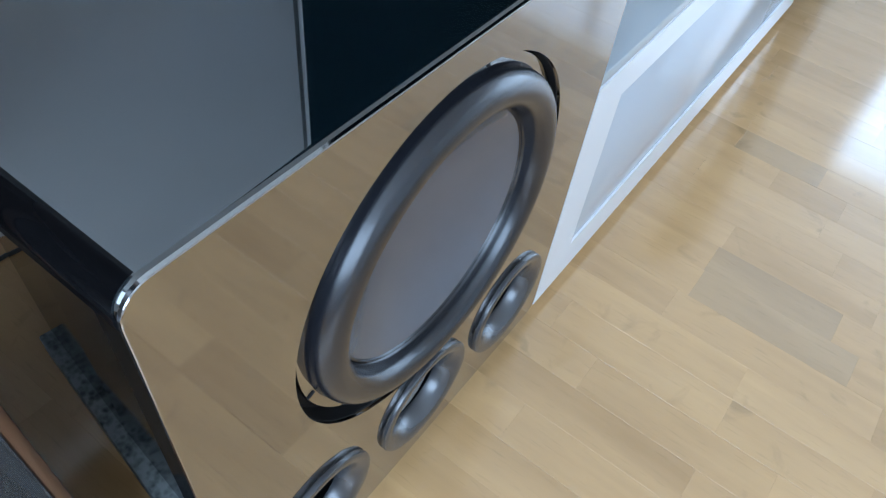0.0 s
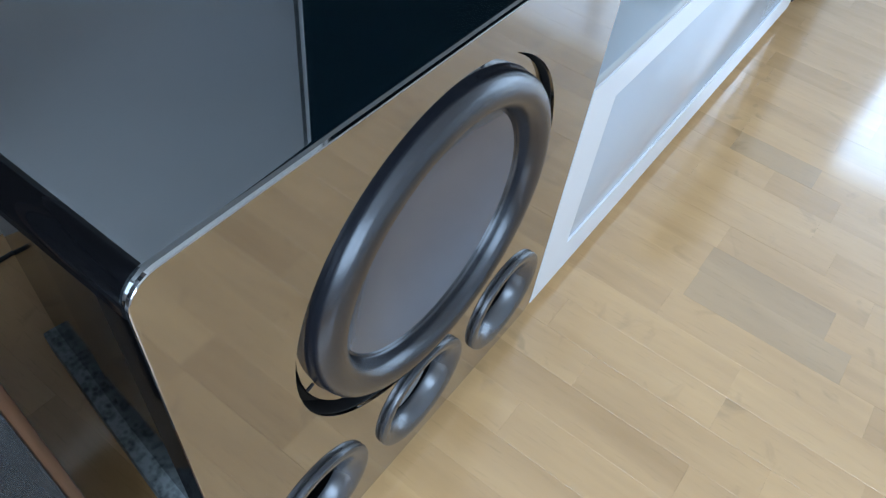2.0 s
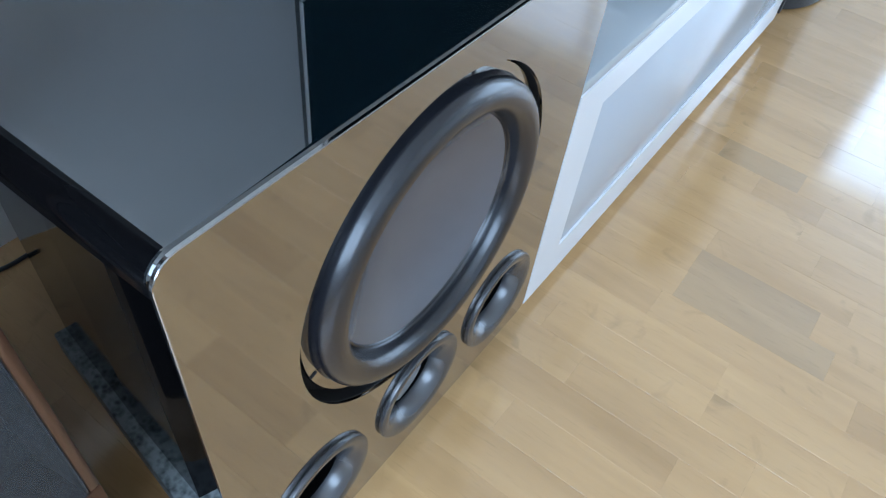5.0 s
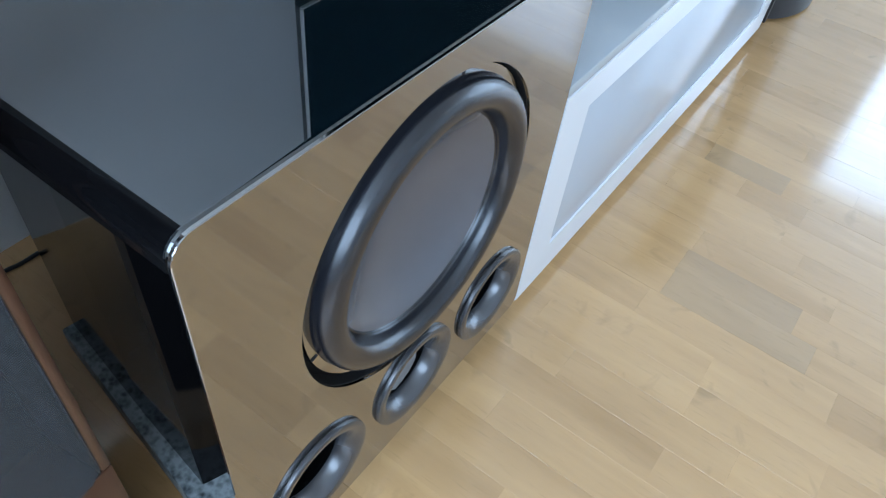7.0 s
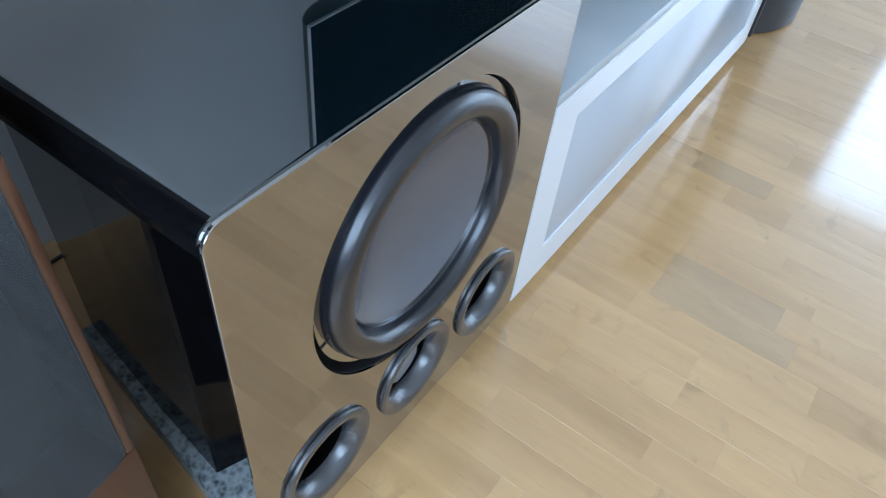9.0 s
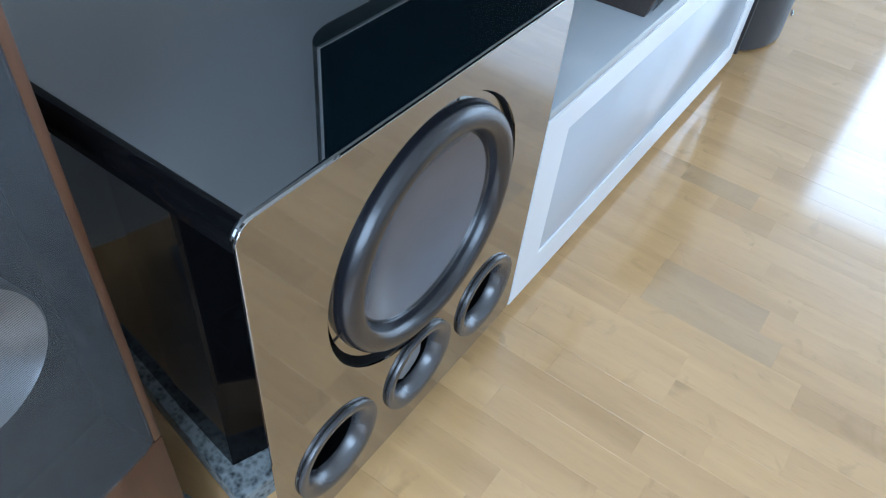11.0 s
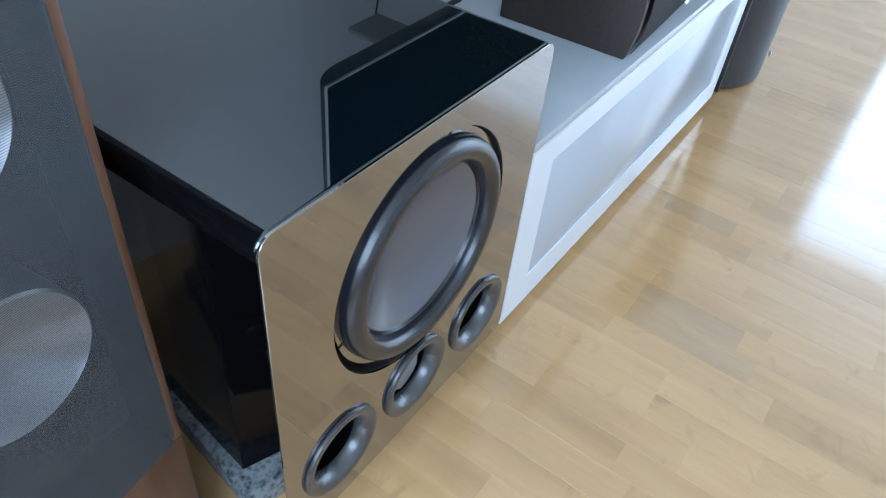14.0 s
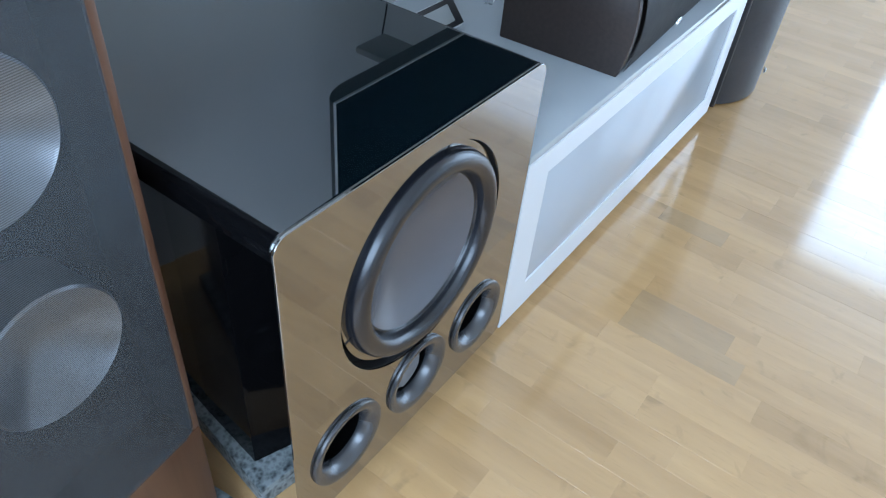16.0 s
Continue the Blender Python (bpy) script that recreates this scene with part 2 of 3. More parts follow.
def prism(outline, axis, a, b, r=0.0, seg=2):
    """A closed outline (u, v) carried along an axis from a to b, edges rounded by r."""
    bm = bmesh.new()
    put = {"x": lambda u, v, w: (w, u, v), "y": lambda u, v, w: (u, w, v), "z": lambda u, v, w: (u, v, w)}[axis]
    lo = [bm.verts.new(put(u, v, a)) for u, v in outline]
    hi = [bm.verts.new(put(u, v, b)) for u, v in outline]
    bm.faces.new(lo), bm.faces.new(hi[::-1])
    n = len(lo)
    for i in range(n):
        bm.faces.new((lo[i], hi[i], hi[(i + 1) % n], lo[(i + 1) % n]))
    bmesh.ops.recalc_face_normals(bm, faces=bm.faces[:])
    if r:
        bmesh.ops.bevel(bm, geom=[e for e in bm.edges if e.calc_face_angle(0) > 0.5], offset=r, segments=seg, profile=0.5, affect="EDGES")
    return bm


def lathe(profile, cx, cz, steps=96, wobble=0.0):
    """A profile (radius, y) turned about the axis through (cx, cz) that runs along y."""
    bm = bmesh.new()
    rings = []
    for rad, y in profile:
        if rad < 1e-6:
            rings.append([bm.verts.new((cx, y, cz))])
        else:
            rings.append([bm.verts.new((cx + rad * (1 + wobble * noise.noise((3 * math.cos(a), 3 * math.sin(a), 1.7))) * math.cos(a), y,
                                        cz + rad * (1 + wobble * noise.noise((3 * math.cos(a), 3 * math.sin(a), 4.2))) * math.sin(a)))
                          for a in (2 * math.pi * k / steps for k in range(steps))])
    for p, q in zip(rings, rings[1:]):
        for i in range(steps):
            j = (i + 1) % steps
            if len(p) == 1:
                bm.faces.new((p[0], q[i], q[j]))
            elif len(q) == 1:
                bm.faces.new((p[i], q[0], p[j]))
            else:
                bm.faces.new((p[i], q[i], q[j], p[j]))
    bmesh.ops.recalc_face_normals(bm, faces=bm.faces[:])
    return bm


def tube(points, radius, sides=10):
    """A round tube through points."""
    bm = bmesh.new()
    pts = [Vector(p) for p in points]
    rings = []
    for i, p in enumerate(pts):
        d = (pts[min(i + 1, len(pts) - 1)] - pts[max(i - 1, 0)]).normalized()
        u = d.orthogonal().normalized() if abs(d.z) > 0.9 else d.cross(Vector((0, 0, 1))).normalized()
        w = d.cross(u)
        rings.append([bm.verts.new(p + radius * (math.cos(a) * u + math.sin(a) * w)) for a in (2 * math.pi * k / sides for k in range(sides))])
    for p, q in zip(rings, rings[1:]):
        for i in range(sides):
            bm.faces.new((p[i], p[(i + 1) % sides], q[(i + 1) % sides], q[i]))
    bm.faces.new(rings[0]), bm.faces.new(rings[-1])
    bmesh.ops.recalc_face_normals(bm, faces=bm.faces[:])
    return bm


def structure(name, bm, material, label, category, smooth=False):
    return tagged(part(name, bm, material, None, label, smooth), label, category, kind="structure")


# ---- the room ----
x0, x1, y0, y1, HT = ROOM
structure("ceiling", box(x0 - 0.2, x1 + 0.2, y0 - 0.2, y1 + 0.2, HT, HT + 0.2), CEIL, "plain white painted ceiling over the room", "ceiling")
structure("wall_north", box(x0 - 0.2, x1 + 0.2, y1, y1 + 0.2, 0, HT), WALL, "plain white wall behind the television", "wall")
structure("wall_south", box(x0 - 0.2, x1 + 0.2, y0 - 0.2, y0, 0, HT), WALL, "plain white wall facing the loudspeakers", "wall")


def wall_with_window(name, wx0, wx1, win, label):
    a, b, c, d = win
    bm = bmesh.new()
    box(wx0, wx1, y0, a, 0, HT, bm=bm), box(wx0, wx1, b, y1, 0, HT, bm=bm)
    box(wx0, wx1, a, b, 0, c, bm=bm), box(wx0, wx1, a, b, d, HT, bm=bm)
    return structure(name, bm, WALL, label, "wall")


wall_with_window("wall_east", x1, x1 + 0.2, WIN_A, "white wall with a large terrace window")
wall_with_window("wall_west", x0 - 0.2, x0, WIN_B, "white wall with a wide window")


def window(name, x, win, panes, label):
    a, b, c, d = win
    w = tagged(new(name), label, "window", kind="structure")
    f = 0.06
    part("window_frame", box(x - 0.03, x + 0.03, a, a + f, c, d, 0.004), WHITE, w)
    part("window_frame", box(x - 0.03, x + 0.03, b - f, b, c, d, 0.004), WHITE, w)
    part("window_frame", box(x - 0.03, x + 0.03, a + f, b - f, c, c + f, 0.004), WHITE, w)
    part("window_frame", box(x - 0.03, x + 0.03, a + f, b - f, d - f, d, 0.004), WHITE, w)
    for k in range(1, panes):
        y = a + (b - a) * k / panes
        part("mullion", box(x - 0.028, x + 0.028, y - 0.03, y + 0.03, c + f, d - f, 0.004), WHITE, w)


window("window_1", x1 + 0.02, WIN_A, 2, "large white-framed terrace window full of daylight")
window("window_2", x0 - 0.02, WIN_B, 2, "wide white-framed window full of daylight")

# ---- subwoofer on its granite slab ----
SLAB = 0.048


def granite_slab(name, outline, z, label):
    ob = part(name, prism(outline, "z", 0.0, z, 0.003), GRANITE, None, label)
    return tagged(ob, label, "stone slab")


granite_slab("granite_slab", [(-0.004, 0.103), (0.500, 0.028), (0.563, 0.430), (0.061, 0.506)], SLAB, "speckled grey granite slab under the subwoofer on the floor")

CX, CZ, HOLE = 0.277, 0.445, 0.190              # centre and radius of the driver opening
DX, DZ = 0.280, 0.4475                            # centre of the driver itself
PX0, PX1, PZ0, PZ1 = -0.0125, 0.560, 0.051, 0.6635
PORTS = ((0.095, 0.178), (0.273, 0.178), (0.451, 0.178))
PR = 0.077


def plate_outline(r=0.021):
    pts = []
    for cx, cz, a0 in ((PX1 - r, PZ1 - r, 0), (PX0 + r, PZ1 - r, 90), (PX0 + r, PZ0 + r, 180), (PX1 - r, PZ0 + r, 270)):
        for k in range(7):
            a = radians(a0 + 15 * k)
            pts.append((cx + r * math.cos(a), cz + r * math.sin(a)))
    return pts


def front_plate(y0=0.0, T=0.0035):
    """The plate with its driver opening and port openings cut right through."""
    bm = bmesh.new()
    o = 1.0 if y0 == 0.0 else -2.0
    loops = [plate_outline()] + [[(CX + HOLE * math.cos(2 * math.pi * k / 96), CZ + HOLE * math.sin(2 * math.pi * k / 96)) for k in range(96)]]
    loops += [[(px + 0.066 * math.cos(2 * math.pi * k / 48), pz + 0.066 * math.sin(2 * math.pi * k / 48)) for k in range(48)] for px, pz in PORTS]
    fronts = []
    edges = []
    for lp in loops:
        vs = [bm.verts.new((u, y0, v)) for u, v in lp]
        fronts.append(vs)
        edges += [bm.edges.new((vs[i], vs[(i + 1) % len(vs)])) for i in range(len(vs))]
    bmesh.ops.triangle_fill(bm, use_beauty=True, use_dissolve=False, edges=edges)
    bm.faces.ensure_lookup_table()
    bm.normal_update()
    if bm.faces[0].normal.y > 0:
        bmesh.ops.reverse_faces(bm, faces=bm.faces[:])
    for k, vs in enumerate(fronts):
        prev = vs
        cx = sum(v.co.x for v in vs) / len(vs)
        cz = sum(v.co.z for v in vs) / len(vs)
        sign = 1 if k == 0 else -1
        for dy, out in ((0.0004, 0.0004 * o), (0.0008, 0.0006 * o), (T, 0.0006 * o)):
            ring = []
            for v in vs:
                d = Vector((v.co.x - cx, 0, v.co.z - cz))
                if k == 0:
                    d = Vector((math.copysign(1, d.x) if abs(v.co.x - cx) > (PX1 - PX0) / 2 - 0.020 else 0, 0, math.copysign(1, d.z) if abs(v.co.z - cz) > (PZ1 - PZ0) / 2 - 0.020 else 0))
                    d = d * (0.75 if d.x and d.z else 1)
                else:
                    d = d.normalized() * 0.3
                ring.append(bm.verts.new(v.co + sign * d * out * (1 if k == 0 else -1) + Vector((0, dy, 0))))
            n = len(ring)
            for i in range(n):
                bm.faces.new((prev[i], prev[(i + 1) % n], ring[(i + 1) % n], ring[i]))
            prev = ring
    bmesh.ops.recalc_face_normals(bm, faces=bm.faces[:])
    return bm


def lid(z0=0.634, r=0.021, front=0.006, drop=0.0028, steps=12):
    """The top: its long edges rounded like the plate's corners, its front edge rolled over."""
    bm = bmesh.new()
    sections = [(0.0036 + front * (1 - math.cos(a)), drop * (1 - math.sin(a))) for a in (math.pi / 2 * (k / 10) for k in range(11))] + [(0.70, 0.0)]
    rings = []
    for y, inset in sections:
        pts = [(PX1 - inset, z0)]
        for cx, a0 in ((PX1 - r, 0), (PX0 + r, 90)):
            for k in range(steps + 1):
                a = radians(a0 + 90 * k / steps)
                pts.append((cx + (r - inset) * math.cos(a), PZ1 - r + (r - inset) * math.sin(a)))
        pts.append((PX0 + inset, z0))
        rings.append([bm.verts.new((u, y, v)) for u, v in pts])
    for p, q in zip(rings, rings[1:]):
        for i in range(len(p)):
            j = (i + 1) % len(p)
            bm.faces.new((p[i], p[j], q[j], q[i]))
    bm.faces.new(rings[0]), bm.faces.new(rings[-1])
    bmesh.ops.recalc_face_normals(bm, faces=bm.faces[:])
    return bm


def subwoofer():
    s = thing("subwoofer", "large gloss black subwoofer with mirror-bright front plate on granite slab", "subwoofer", (0, 0, SLAB))
    z = -SLAB
    sh = Matrix.Translation((0, 0, z))

    def add(name, bm, m, parent=s, label="", smooth=True):
        if parent is s:
            bm.transform(sh)
        return part(name, bm, m, parent, label, smooth)

    add("cabinet", prism([(0.0285, 0.153), (0.034, 0.1505), (0.122, 0.119), (0.430, 0.119), (0.516, 0.1505), (0.5215, 0.153), (0.506, 0.29), (0.474, 0.50), (0.40, 0.68), (0.15, 0.68), (0.078, 0.50), (0.046, 0.29)], "z", 0.0485, 0.6335), DIMLACQUER, label="gloss black lacquered cabinet with bevelled front corners", smooth=False)
    add("neck", box(0.17, 0.38, 0.0560, 0.1185, 0.26, 0.62), BLACK, label="matt black neck between plate and cabinet")
    top = add("top_panel", lid(), LACQUER, label="gloss black lacquered top that mirrors the room")
    # rounded edges take the dimmed copy of the lacquer, for their dark reflection
    top.data.materials.append(DIMLACQUER)
    for f in top.data.polygons:
        f.material_index = 0 if f.normal.z > 0.985 or (f.normal.y < -0.05 and f.normal.z > 0.3) else 1
        f.use_smooth = 0.0 < f.normal.z < 0.9995
    add("plate_backing", front_plate(0.0040, 0.0012), BLACK, label="matt black backing behind the plate", smooth=False)
    plate = add("front_plate", front_plate(), MIRROR, label="mirror-bright smoked front plate")
    plate.data.set_sharp_from_angle(angle=radians(16))
    # driver
    drv = add("driver", lathe([(0.1835, 0.028), (0.1835, 0.0108), (0.1825, 0.0098), (0.171, 0.0098), (0.165, 0.0100), (0.165, 0.05)], DX, DZ), MIRROR, label="polished driver frame")
    ring = []
    R0, R1 = 0.1365, 0.1718
    for k in range(25):
        a = math.pi * k / 24
        ring.append(((R0 + R1) / 2 + (R1 - R0) / 2 * math.cos(a), 0.006 - 0.0200 * math.sin(a) ** 0.8))
    ring = [(0.1732, 0.0097), (0.1724, 0.0078)] + ring + [(0.1358, 0.0086), (0.1344, 0.0102), (0.1336, 0.0086), (0.1318, 0.0086), (0.1308, 0.0104)]
    sur = lathe(ring, DX, DZ, 128)
    sur.transform(sh)
    part("surround", sur, RUBBER, drv, "wide satin black rubber surround")
    cone = [(0.1312, 0.0104)] + [(0.1302 * (1 - k / 16), 0.0108 + 0.040 * (1 - (1 - k / 16) ** 2)) for k in range(17)]
    co = lathe(cone, DX, DZ, 96)
    co.transform(sh)
    part("cone", co, CONE, drv, "smooth dark grey dished cone")
    for k in range(6):
        a = radians(77 + 60 * k)
        b = box(-0.0018, 0.0018, 0.0085, 0.0106, -0.0045, 0.0045, 0.0008)
        b.transform(Matrix.Translation((DX + 0.1785 * math.cos(a), 0.0, DZ + 0.1785 * math.sin(a) + z)) @ Matrix.Rotation(-a + math.pi / 2, 4, "Y"))
        part("bolt_slot", b, BLACK, drv)
    wallr = lathe([(HOLE + 0.0012, 0.0062), (HOLE + 0.0012, 0.0275), (0.178, 0.0275)], CX, CZ)
    wallr.transform(sh)
    part("recess_ring", wallr, BLACK, drv, "black recess round the driver")
    # ports
    for i, (px, pz) in enumerate(PORTS):
        prof = [(0.0672, 0.0058), (PR - 0.001, -0.0002), (PR, -0.003), (PR - 0.0008, -0.0058), (PR - 0.003, -0.0074), (0.0705, -0.0074)]
        prof += [(0.0480 + 0.0225 * (1 - math.sin(a)), -0.0074 + 0.030 * (1 - math.cos(a))) for a in (math.pi / 2 * k / 16 for k in range(1, 17))]
        prof += [(0.0480, 0.060), (0.0, 0.060)]
        p = add("port", lathe(prof, px, pz, 72), PORT, label="flared satin grey bass port")
        # added inner lining whose black stands for the shade in the tube
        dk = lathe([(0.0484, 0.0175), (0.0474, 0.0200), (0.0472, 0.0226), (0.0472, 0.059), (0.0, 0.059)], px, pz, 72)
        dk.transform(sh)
        part("tube", dk, PORTSHADE, p, "inner port lining, near black for the shade deep in the port")
        if i == 1:
            fo = lathe([(0.0, 0.0120), (0.028, 0.0125), (0.036, 0.0145), (0.0395, 0.0200), (0.039, 0.058), (0.0, 0.058)], px - 0.0110, pz + 0.0060, 40, 0.16)
            fo.transform(sh)
            part("foam_plug", fo, FOAM, p, "grey foam plug pushed into the port")
    return s


subwoofer()

# ---- television bench ----
BX0, BX1, BY0, BZ = 0.572, 1.780, 0.004, 0.474


def bench():
    b = thing("tv_bench", "long low white television bench with a glazed flap front", "tv bench", (BX0, BY0, 0))

    def add(name, bm, m, label=""):
        bm.transform(Matrix.Translation((-BX0, -BY0, 0)))
        return part(name, bm, m, b, label)

    add("carcass", box(BX0 + 0.002, BX1 - 0.002, BY0 + 0.022, 0.575, 0.040, 0.455, 0.002), WHITE)
    add("top", box(BX0, BX1, BY0, 0.58, 0.456, BZ, 0.0025), GLASSTOP, "glossy pale grey glass top")
    add("plinth", box(BX0 + 0.01, BX1 - 0.01, BY0 + 0.035, 0.57, 0.0, 0.0395, 0.001), WHITE)
    gx0, gx1, gz0, gz1, f = 0.659, 1.695, 0.113, 0.398, 0.021
    rg = bmesh.new()
    o = [(BX0 + 0.001, 0.036), (BX1 - 0.001, 0.036), (BX1 - 0.001, 0.4545), (BX0 + 0.001, 0.4545)]
    n = [(gx0, gz0), (gx1, gz0), (gx1, gz1), (gx0, gz1)]
    va = [[rg.verts.new((u, y, v)) for u, v in lp] for y in (BY0, BY0 + f) for lp in (o, n)]
    for q in range(4):
        w = (q + 1) % 4
        rg.faces.new((va[0][q], va[0][w], va[1][w], va[1][q])), rg.faces.new((va[2][q], va[3][q], va[3][w], va[2][w]))
        rg.faces.new((va[0][q], va[2][q], va[2][w], va[0][w])), rg.faces.new((va[1][q], va[1][w], va[3][w], va[3][q]))
    bmesh.ops.recalc_face_normals(rg, faces=rg.faces[:])
    bmesh.ops.bevel(rg, geom=[e for e in rg.edges if e.calc_face_angle(0) > 0.5], offset=0.0015, segments=2, affect="EDGES")
    fl = add("flap", rg, GLOSSWHITE, "white frame of the flap")
    fl.data.set_sharp_from_angle(angle=radians(15))
    g = box(gx0 - 0.002, gx1 + 0.002, BY0 + 0.003, BY0 + 0.009, gz0 - 0.002, gz1 + 0.002, 0.001)
    g.transform(Matrix.Translation((-BX0, -BY0, 0)))
    part("glass_panel", g, PANEL, fl, "pale grey glass panel")
    return b


bench()


# ---- centre loudspeaker on the bench ----
def centre():
    c = thing("centre_speaker", "dark brown centre loudspeaker with curved grey grille, on the white bench", "speaker", (0.942, 0.0135, BZ), yaw=3)
    H = 0.205
    prof = [(0.29, 0.0), (0.29, H)] + [(0.012 - 0.016 * (1 - (2 * k / 12 - 1) ** 2), H * (1 - k / 12)) for k in range(13)]
    part("cabinet", prism(prof, "x", 0.0, 0.020, 0.003), DARKWOOD, c, "dark brown vinyl side")
    part("cabinet", prism([(0.285, 0.001), (0.285, H - 0.001), (0.02, H - 0.001), (0.02, 0.001)], "x", 0.0205, 0.56, 0.002), DARKWOOD, c)
    part("cabinet", prism(prof, "x", 0.5605, 0.58, 0.003), DARKWOOD, c, "dark brown vinyl side")
    gr = bmesh.new()
    n, k2 = 150, 12
    grid = []
    for i in range(n + 1):
        x = 0.027 + (0.553 - 0.027) * i / n
        bulge = 0.0012 * (i % 2)
        grid.append([gr.verts.new((x, 0.008 - 0.018 * (1 - (2 * k / k2 - 1) ** 2) - bulge, 0.004 + (H - 0.008) * k / k2)) for k in range(k2 + 1)])
    for i in range(n):
        for k in range(k2):
            gr.faces.new((grid[i][k], grid[i + 1][k], grid[i + 1][k + 1], grid[i][k + 1]))
    bmesh.ops.solidify(gr, geom=gr.faces[:], thickness=0.008)
    bmesh.ops.recalc_face_normals(gr, faces=gr.faces[:])
    part("grille", gr, MESHGREY, c, "curved dark grey ribbed grille")
    bd = prism([(0.018 * math.cos(a), 0.0085 * math.sin(a)) for a in (2 * math.pi * k / 20 for k in range(20))], "y", -0.006, 0.0, 0.001)
    bd.transform(Matrix.Translation((0.275, -0.0098, 0.04)))
    part("badge", bd, SILVER, c, "small oval silver badge")
    return c


centre()


# ---- loudspeaker tower at the far end of the bench ----
def far_tower():
    t = thing("tower_speaker", "dark grey floor-standing loudspeaker with bowed grille, beside the bench", "speaker", (1.880, 0.018, 0), "floor-standing loudspeakers")
    W, D, H = 0.365, 0.34, 1.1
    part("cabinet", box(0.0, W, 0.012, D, 0.0, H, 0.006), DARKWOOD, t, "dark brown cabinet")
    arc = [(0.017 + (W - 0.017) * k / 20, 0.004 - 0.076 * (1 - (2 * k / 20 - 1.0) ** 2) ** 0.8) for k in range(21)]
    part("grille", prism(arc + [(W, 0.010), (0.0, 0.010)], "z", 0.006, H - 0.004, 0.002), FARGREY, t, "bowed dark grey grille")
    part("edge_trim", box(-0.002, 0.016, -0.006, 0.0105, 0.004, H, 0.002), PLASTIC, t, "gloss black edge beside the grille")
    bd = prism([(0.016 * math.cos(a), 0.009 * math.sin(a)) for a in (2 * math.pi * k / 20 for k in range(20))], "y", -0.004, 0.0, 0.001)
    bd.transform(Matrix.Translation((0.268, -0.0690, 0.062)) @ Matrix.Rotation(radians(24), 4, "Z"))
    part("badge", bd, SILVER, t, "small oval silver badge")
    return t


far_tower()


# ---- loudspeaker tower beside the subwoofer ----
def near_tower():
    t = thing("tower_speaker", "cherry wood floor-standing loudspeaker with grey grille, on a stone base", "speaker", (-0.058, 0.148, 0.0), "floor-standing loudspeakers", yaw=7)
    W, D, H, B = 0.282, 0.48, 1.25, 0.035
    part("base", box(-W - 0.02, 0.022, -0.018, D + 0.02, 0.0, B - 0.001, 0.003), GRANITE, t, "speckled granite base")
    gx0, gx1, gz0, gz1 = -W + 0.013, -0.013, 0.258, H - 0.02
    part("cabinet", box(-W, 0.0, 0.085, D, B, H, 0.003), WALNUT, t, "cherry veneered cabinet")
    for q in ((-W, gx0 - 0.001), (gx1 + 0.001, 0.0)):
        part("side_edge", box(q[0], q[1], -0.002, 0.0845, gz0, H, 0.003), WALNUT, t, "cherry veneered edge beside the grille")
    part("lower_front", box(-W, 0.0, -0.002, 0.0845, B, gz0 - 0.0008, 0.003), WALNUT, t, "cherry veneered lower front")
    gr = bmesh.new()
    ol = [(gx0 + 0.012, gz0), (gx1 - 0.014, gz0), (gx1, gz0 + 0.016), (gx1, gz1), (gx0, gz1), (gx0, gz0 + 0.012)]
    gr.faces.new([gr.verts.new((u, -0.004, v)) for u, v in ol])
    bmesh.ops.recalc_face_normals(gr, faces=gr.faces[:])
    part("grille", gr, WEAVE, t, "dark grey perforated grille")
    cx = -W / 2 - 0.004
    part("baffle", box(gx0, gx1, 0.078, 0.0846, gz0, gz1, 0.001), BAFFLE, t, "dark baffle behind the grille")
    for q in ((gx0, gx0 + 0.002, gz0 + 0.0025, gz1), (gx1 - 0.002, gx1, gz0 + 0.0025, gz1), (gx0, gx1, gz0, gz0 + 0.002)):
        part("lining", box(q[0], q[1], -0.001, 0.0775, q[2], q[3], 0.0004), PLASTIC, t, "black lining behind the grille")
    for cz in (0.550, 0.812, 1.075):
        d = lathe([(0.086, 0.0782), (0.085, 0.006), (0.082, 0.003), (0.079, 0.006), (0.060, 0.0185), (0.040, 0.033), (0.020, 0.044), (0.008, 0.0475), (0.0, 0.048)], cx, cz, 72)
        part("driver_cone", d, METALCONE, t, "pale metal cone behind the grille")
    return t


near_tower()


